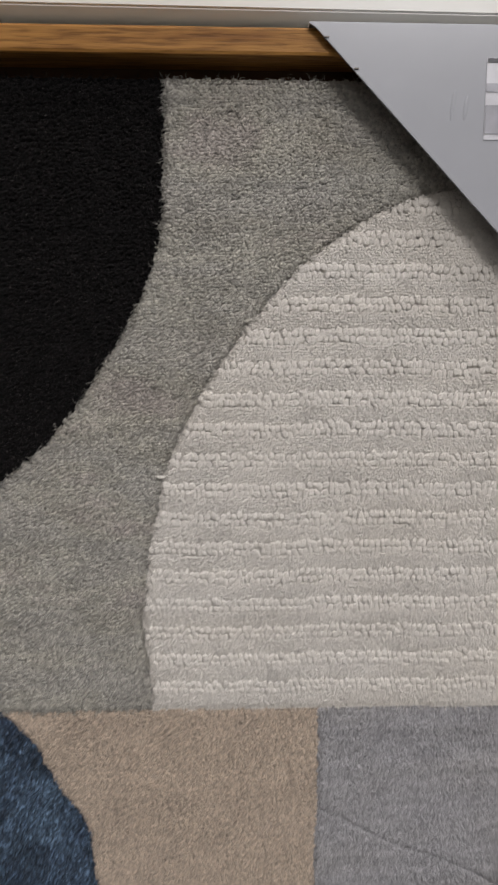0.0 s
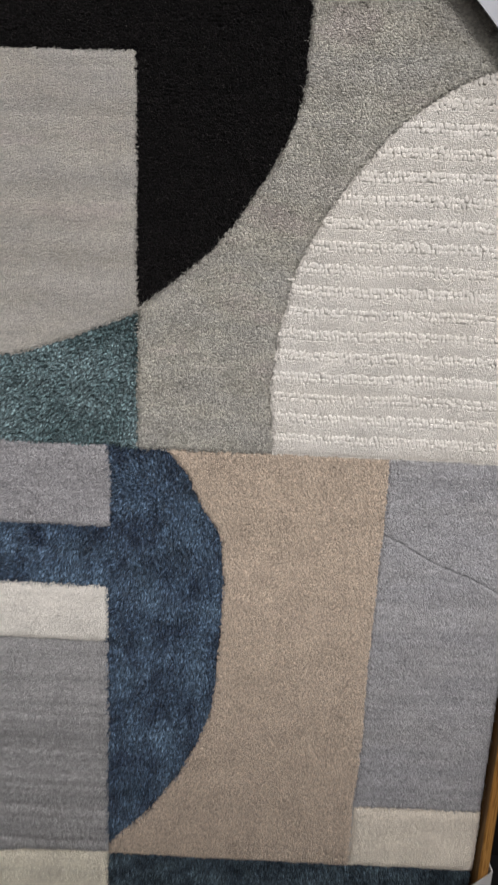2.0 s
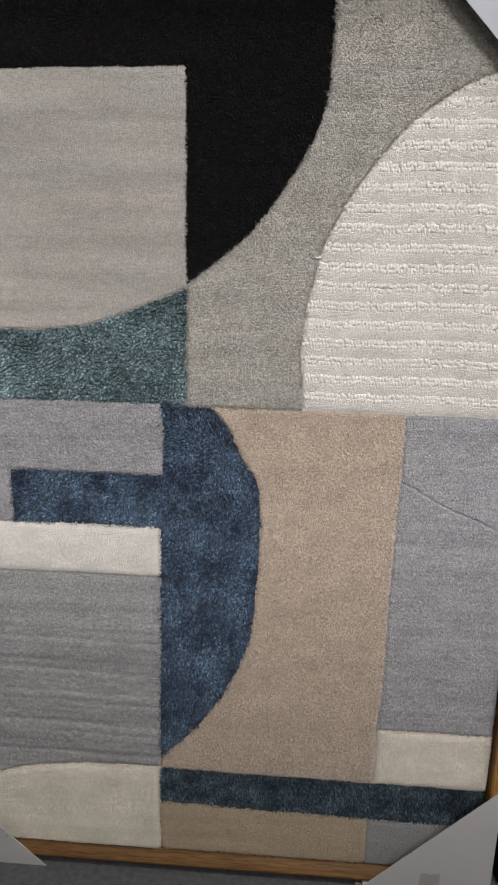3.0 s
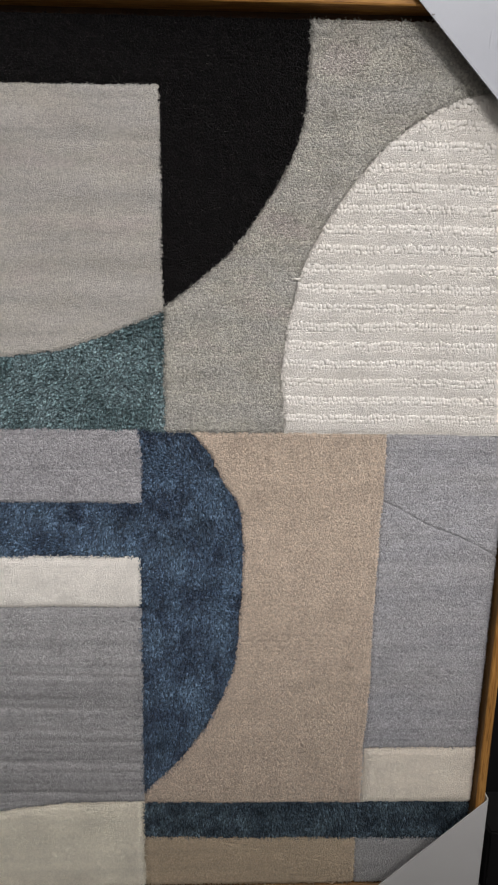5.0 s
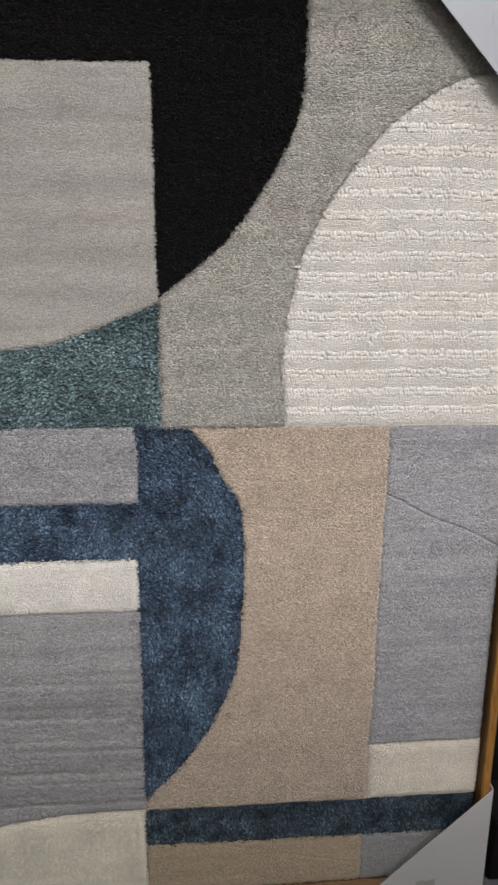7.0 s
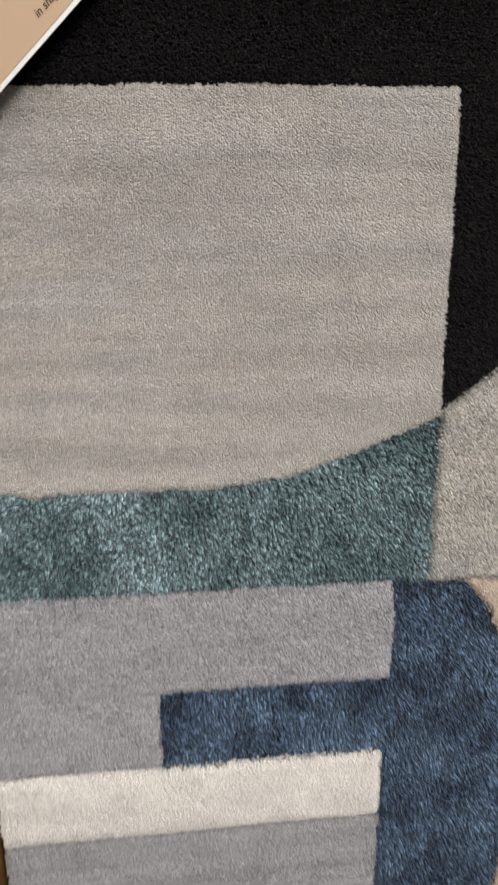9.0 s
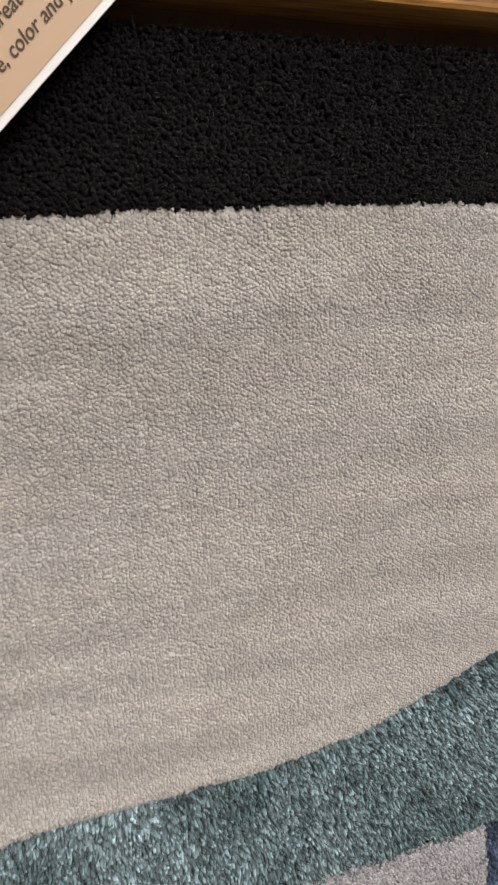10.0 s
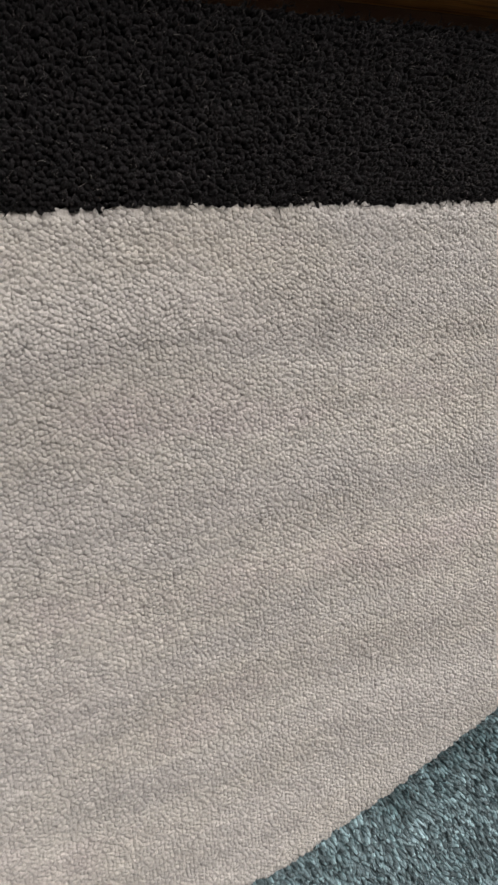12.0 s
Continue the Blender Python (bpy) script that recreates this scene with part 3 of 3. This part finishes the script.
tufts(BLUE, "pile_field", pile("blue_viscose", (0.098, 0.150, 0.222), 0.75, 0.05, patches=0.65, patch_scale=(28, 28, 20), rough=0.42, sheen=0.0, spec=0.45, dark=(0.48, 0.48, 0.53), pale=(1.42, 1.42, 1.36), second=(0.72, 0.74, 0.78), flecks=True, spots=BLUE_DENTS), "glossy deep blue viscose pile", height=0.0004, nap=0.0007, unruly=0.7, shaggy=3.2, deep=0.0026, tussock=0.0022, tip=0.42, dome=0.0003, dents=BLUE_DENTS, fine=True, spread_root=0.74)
tufts(STRIPE, "pile_field", pile("cream_wool", (0.87, 0.825, 0.755), 0.05, 0.03, patches=0.05, patch_scale=(70, 70, 70)), "raised cream wool stripe", height=0.0014, pillow=0.002, deep=0.0005, tip=0.58, shaggy=0.4, fine=True)
tufts(RIBBED, "pile_field", pile("streaked_grey_wool", (0.395, 0.386, 0.387), 0.17, 0.14, (2.0, 1.0, 140.0), patches=0.08, patch_scale=WOVEN), "grey wool pile with darker streaks")
tufts(CREAM, "pile_field", pile("cream_shag", (0.89, 0.825, 0.68), 0.07, 0.04, patches=0.06), "raised cream wool pile", height=0.0010, pillow=0.0022, deep=0.0006, tip=0.58, shaggy=0.6, fine=True)
tufts(BEIGE, "pile_field", pile("beige_wool", (0.590, 0.476, 0.376), 0.20, 0.03, patches=0.025, patch_scale=(26, 26, 26), second=(0.97, 0.97, 0.96)), "beige cut wool pile")
tufts(STEEL, "pile_field", pile("steel_grey_wool", (0.420, 0.414, 0.432), 0.19, 0.08, (3.0, 1.0, 130.0), patches=0.10, patch_scale=WOVEN, second=(1.04, 1.03, 1.0)), "blue grey wool pile with a creased seam")
tufts(BLOCK, "pile_field", pile("cream_block_wool", (0.87, 0.785, 0.665), 0.06, 0.03, patches=0.05, patch_scale=(60, 60, 60)), "raised cream wool block", height=0.0010, pillow=0.0022, deep=0.0005, tip=0.58, shaggy=0.4, fine=True)
tufts(NAVY, "pile_field", pile("navy_viscose", (0.078, 0.112, 0.142), 0.55, 0.05, patches=0.6, patch_scale=(40, 40, 50), rough=0.42, sheen=0.0, spec=0.2, dark=(0.5, 0.5, 0.52), pale=(1.4, 1.38, 1.3), flecks=True, spots=NAVY_DENTS), "glossy navy viscose pile bar, shade of pressed spots painted in", nap=0.0007, unruly=0.7, shaggy=3.2, deep=0.0024, tussock=0.0022, tip=0.42, dome=0.0003, dents=NAVY_DENTS, fine=True, spread_root=0.74)
tufts(SAND, "pile_field", pile("sand_wool", (0.54, 0.43, 0.30), 0.13, 0.05, patches=0.05, patch_scale=WOVEN), "sand coloured wool pile", deep=0.0008)
tufts(SLATE, "pile_field", pile("slate_wool", (0.375, 0.37, 0.365), 0.13, 0.07, patches=0.06, patch_scale=WOVEN), "slate grey wool pile", deep=0.0008)


def stray_fibres(index, count, length, mat, label, steps=7, thick=1.0, rim=False):
    """Loose curled hairs that stand out of a field."""
    tx, tz, kind_of, far = GRIDS[0.00145]
    some = kind_of == index
    if rim:
        border = np.minimum(np.minimum(tx - RX0, RX1 - tx), np.minimum(tz - RZ0, RZ1 - tz))
        some &= np.minimum(far, border) < 0.0016
    px, pz = tx[some], tz[some]
    pick = rng.integers(0, len(px), count)
    side = 3
    t = np.linspace(0, 1, steps)[None]
    a = rng.random(count)[:, None] * 6.28
    bend = rng.normal(0, 2.2, count)[:, None]
    size = length * (0.5 + rng.random(count))[:, None]
    fx = px[pick][:, None] + size * np.cumsum(np.cos(a + bend * t), 1) / steps
    fz = pz[pick][:, None] + size * np.cumsum(np.sin(a + bend * t), 1) / steps
    fy = 0.0003 - (0.0006 + 0.0011 * rng.random(count))[:, None] * np.sin(math.pi * t)
    fat = thick * (0.000032 + 0.00003 * rng.random(count))[:, None] * (1.15 - t)
    v = np.empty((count, steps, side, 3), np.float32)
    for k in range(side):
        turn = 2 * math.pi * k / side
        v[:, :, k, 0] = np.clip(fx, RX0 - 0.002, RX1 + 0.002) + fat * np.cos(turn) * np.sin(a)
        v[:, :, k, 1] = fy + fat * np.sin(turn)
        v[:, :, k, 2] = np.clip(fz, RZ0, RZ1 + 0.003) - fat * np.cos(turn) * np.cos(a)
    quads = np.array([(s * side + k, s * side + (k + 1) % side, (s + 1) * side + (k + 1) % side, (s + 1) * side + k) for s in range(steps - 1) for k in range(side)])
    me = mesh_of("stray_fibre", v.reshape(count, steps * side, 3), quads, np.zeros((0, 3), int))
    me.materials.append(mat)
    ob = new("stray_fibre", me)
    ob.parent = art
    tagged(ob, label, kind="stuff")


PALE_HAIR = surface("pale_hair", (0.30, 0.275, 0.25), 0.5, 0.3, 300)
DARK_HAIR = surface("dark_hair", (0.085, 0.072, 0.074), 0.5, 0.5, 300)
WOOL = bpy.data.materials
stray_fibres(BLACK, 24000, 0.0017, DARK_HAIR, "short black wool fuzz", 3, 0.6)
stray_fibres(BLACK, 2600, 0.0020, PALE_HAIR, "pale grey stray wool hairs", 5, 0.65)
stray_fibres(BLUE, 160, 0.0035, PALE_HAIR, "pale grey stray wool hairs", 6)
# loose yarn ends along the borders of the fields
stray_fibres(BLACK, 1500, 0.0028, WOOL["black_wool"], "black yarn ends along the border", 4, 4.0, True)
stray_fibres(BLUE, 1500, 0.0034, WOOL["blue_viscose"], "blue yarn ends along the border", 4, 5.0, True)
stray_fibres(TEAL, 600, 0.0028, WOOL["teal_viscose"], "teal yarn ends along the border", 4, 4.5, True)
stray_fibres(NAVY, 700, 0.0028, WOOL["navy_viscose"], "navy yarn ends along the border", 4, 4.5, True)
stray_fibres(GREY, 1500, 0.0030, WOOL["warm_grey_wool"], "grey yarn ends along the border", 4, 4.0, True)
stray_fibres(ARCH, 700, 0.0028, WOOL["ivory_wool"], "ivory yarn ends along the border", 4, 4.0, True)
stray_fibres(CREAM, 500, 0.0030, WOOL["cream_shag"], "cream yarn ends along the border", 4, 4.0, True)
stray_fibres(SAND, 400, 0.0026, WOOL["sand_wool"], "sand yarn ends along the border", 4, 4.0, True)
stray_fibres(STEEL, 500, 0.0024, WOOL["steel_grey_wool"], "blue grey yarn ends along the border", 4, 3.5, True)

# ---- card corner protectors on the frame ----
SHEET = 0.0009


def protector(name_label, cx, cz, sx, sz, leg, mat, gap_z=0.0012, off=0.0022):
    """A folded card corner: a triangle in front of the frame and two flaps round its sides."""
    thing = tagged(new("corner_protector"), name_label, "corner protector", "protectors on the frame corners")
    y = FRONT - off
    gap = 0.0012
    ox, oz = cx + sx * gap, cz + sz * gap_z
    part("front_panel", prism([(ox, oz), (ox - sx * leg, oz), (ox - sx * (leg - 0.003), oz - sz * 0.002), (ox - sx * 0.002, oz - sz * (leg - 0.003)), (ox, oz - sz * leg)], y - SHEET, y), mat, thing)
    part("side_flap", prism([(ox, oz), (ox + sx * SHEET, oz), (ox + sx * SHEET, oz - sz * leg), (ox, oz - sz * leg)], y, BACK + 0.004), mat, thing)
    part("end_flap", prism([(ox, oz), (ox - sx * leg, oz), (ox - sx * leg, oz + sz * SHEET), (ox, oz + sz * SHEET)], y, BACK + 0.004), mat, thing)
    return thing


top_right = protector("glossy white card corner protector with a small photo", X1, Z1, 1, 1, 0.1287, CARD_GLOSS, 0.0002, 0.0022)
bottom_right = protector("matt white card corner protector with a grey mark", X1, Z0 + 0.0075, 1, -1, 0.1247, CARD)
bottom_left = protector("matt white card corner protector", X0, Z0, -1, -1, 0.128, CARD)
top_left = protector("tan printed card corner protector with a white border", X0, Z1, -1, 1, 0.131, CARD_EDGE)


def flat_bar(parent, name, x0, x1, z0, z1, lift, mat, label=""):
    y = FRONT - 0.0022 - SHEET - lift
    return part(name, box(x0, x1, y - 0.0001, y + 0.0001, z0, z1), mat, parent, label)


# small printed photo on the glossy corner
photo = flat_bar(top_right, "printed_photo", 0.0775, 0.1130, 0.7725, 0.8065, 0.0002, PHOTO_PALE, "small greyish room photo")
flat_bar(photo, "dark_band", 0.0778, 0.1127, 0.8047, 0.8063, 0.0005, PHOTO_DARK)
flat_bar(photo, "grey_band", 0.0778, 0.1127, 0.7925, 0.7960, 0.0005, PHOTO_GREY)
flat_bar(photo, "grey_field", 0.0778, 0.1127, 0.7750, 0.7870, 0.0005, PHOTO_GREY)
# grey tape mark on the lower corner
mark_y = FRONT - 0.0022 - SHEET
part("tape_mark", prism([(0.0578, 0.0045), (0.0583, 0.0262), (0.0640, 0.0282), (0.0680, 0.0262), (0.0775, 0.0288), (0.0782, 0.0050)], mark_y - 0.0003, mark_y - 0.0001), GREY_MARK, bottom_right, "grey tape mark")

# tan print with its lines of text, along the slanting edge
print_y = FRONT - 0.0022 - SHEET
TX, TZ, LEG = X0 - 0.0012, Z1 + 0.0012, 0.131
border = 0.0030 * 1.414
print_sheet = part("printed_sheet", prism([(TX + 0.0004, TZ - 0.0004), (TX + LEG - border, TZ - 0.0004), (TX + 0.0004, TZ - LEG + border)], print_y - 0.0003, print_y - 0.0001), CARD_TAN, top_left, "tan printed face with brown lettering")


def text_line(words, along, off, size, width):
    """A line of lettering: along from the middle of the slanting edge, off inward from it."""
    curve = bpy.data.curves.new("lettering", "FONT")
    curve.body, curve.size, curve.shear, curve.resolution_u = words, size, 0.25, 3
    curve.offset = 0.00005
    helper = new("lettering_source", curve)
    me = bpy.data.meshes.new_from_object(helper.evaluated_get(bpy.context.evaluated_depsgraph_get()))
    bpy.data.objects.remove(helper)
    wide = max(v.co.x for v in me.vertices)
    me.transform(Matrix.Diagonal((width / wide, 1, 1, 1)))
    me.materials.clear()
    me.materials.append(INK)
    ob = new("lettering", me)
    ob.parent = print_sheet
    r = math.sqrt(0.5)
    mx, mz = TX + LEG / 2, TZ - LEG / 2
    px, pz = mx + r * along - r * off, mz + r * along + r * off
    ob.matrix_world = Matrix.Translation((px, print_y - 0.0005, pz)) @ Matrix.Rotation(radians(-45), 4, "Y") @ Matrix.Rotation(radians(90), 4, "X")
    return ob


text_line("artisans", 0.0386, 0.0208, 0.0050, 0.0155)
text_line("ques to create each", 0.0218, 0.0145, 0.0050, 0.0385)
text_line("in shape, color and pattern", 0.0182, 0.0082, 0.0050, 0.0520)


# a loose ivory yarn end at the edge of the arch
yarn = bmesh.new()
bmesh.ops.create_icosphere(yarn, subdivisions=2, radius=1.0)
for v in yarn.verts:
    v.co = (-0.0712 + v.co.x * 0.0030 - 0.0004 * v.co.z, -0.0008 + v.co.y * 0.0007, 0.6162 + v.co.z * 0.0009 + 0.0006 * v.co.x**2)
part("loose_yarn_end", yarn, bpy.data.materials["ivory_wool"], art, "loose ivory yarn end")

# staples along the slanting edges of the card
STEEL_WIRE, steel_tree, steel_bsdf = material("staple_steel", 0.35, 1.0)
steel_bsdf.inputs["Base Color"].default_value = (0.12, 0.11, 0.10, 1)
for owner, x, z in ((top_right, 0.0062, 0.8140), (top_right, 0.0196, 0.8014), (bottom_left, -0.3640, 0.0345)):
    part("staple", box(x - 0.0011, x + 0.0011, mark_y - 0.0006, mark_y + 0.0004, z - 0.0003, z + 0.0003, 0.0001), STEEL_WIRE, owner, "small dark staple")

# raised wrinkles in the glossy card
for x, z, h in ((0.0690, 0.7858, 0.0052), (0.0632, 0.7868, 0.0066)):
    bump = bmesh.new()
    bmesh.ops.create_uvsphere(bump, u_segments=16, v_segments=10, radius=1.0)
    for v in bump.verts:
        v.co = (x + v.co.x * 0.0010 + v.co.z * 0.0006, mark_y + v.co.y * 0.00022, z + v.co.z * h)
    for f in bump.faces:
        f.smooth = True
    part("wrinkle", bump, CARD_GLOSS, top_right)

# torn brown tip of the lower card
torn = bmesh.new()
for n in range(6):
    a = bmesh.ops.create_icosphere(torn, subdivisions=1, radius=0.0011 + 0.0004 * math.sin(5 * n))["verts"]
    bmesh.ops.translate(torn, verts=a, vec=(0.0005 - 0.0010 * n + 0.0008 * math.sin(4 * n), mark_y + 0.0004 * math.cos(3 * n), 0.0072 + 0.0009 * math.sin(7 * n)))
part("torn_tip", torn, surface("torn_card", (0.30, 0.22, 0.14), 0.8, 0.4, 400), bottom_right, "torn brown card tip")
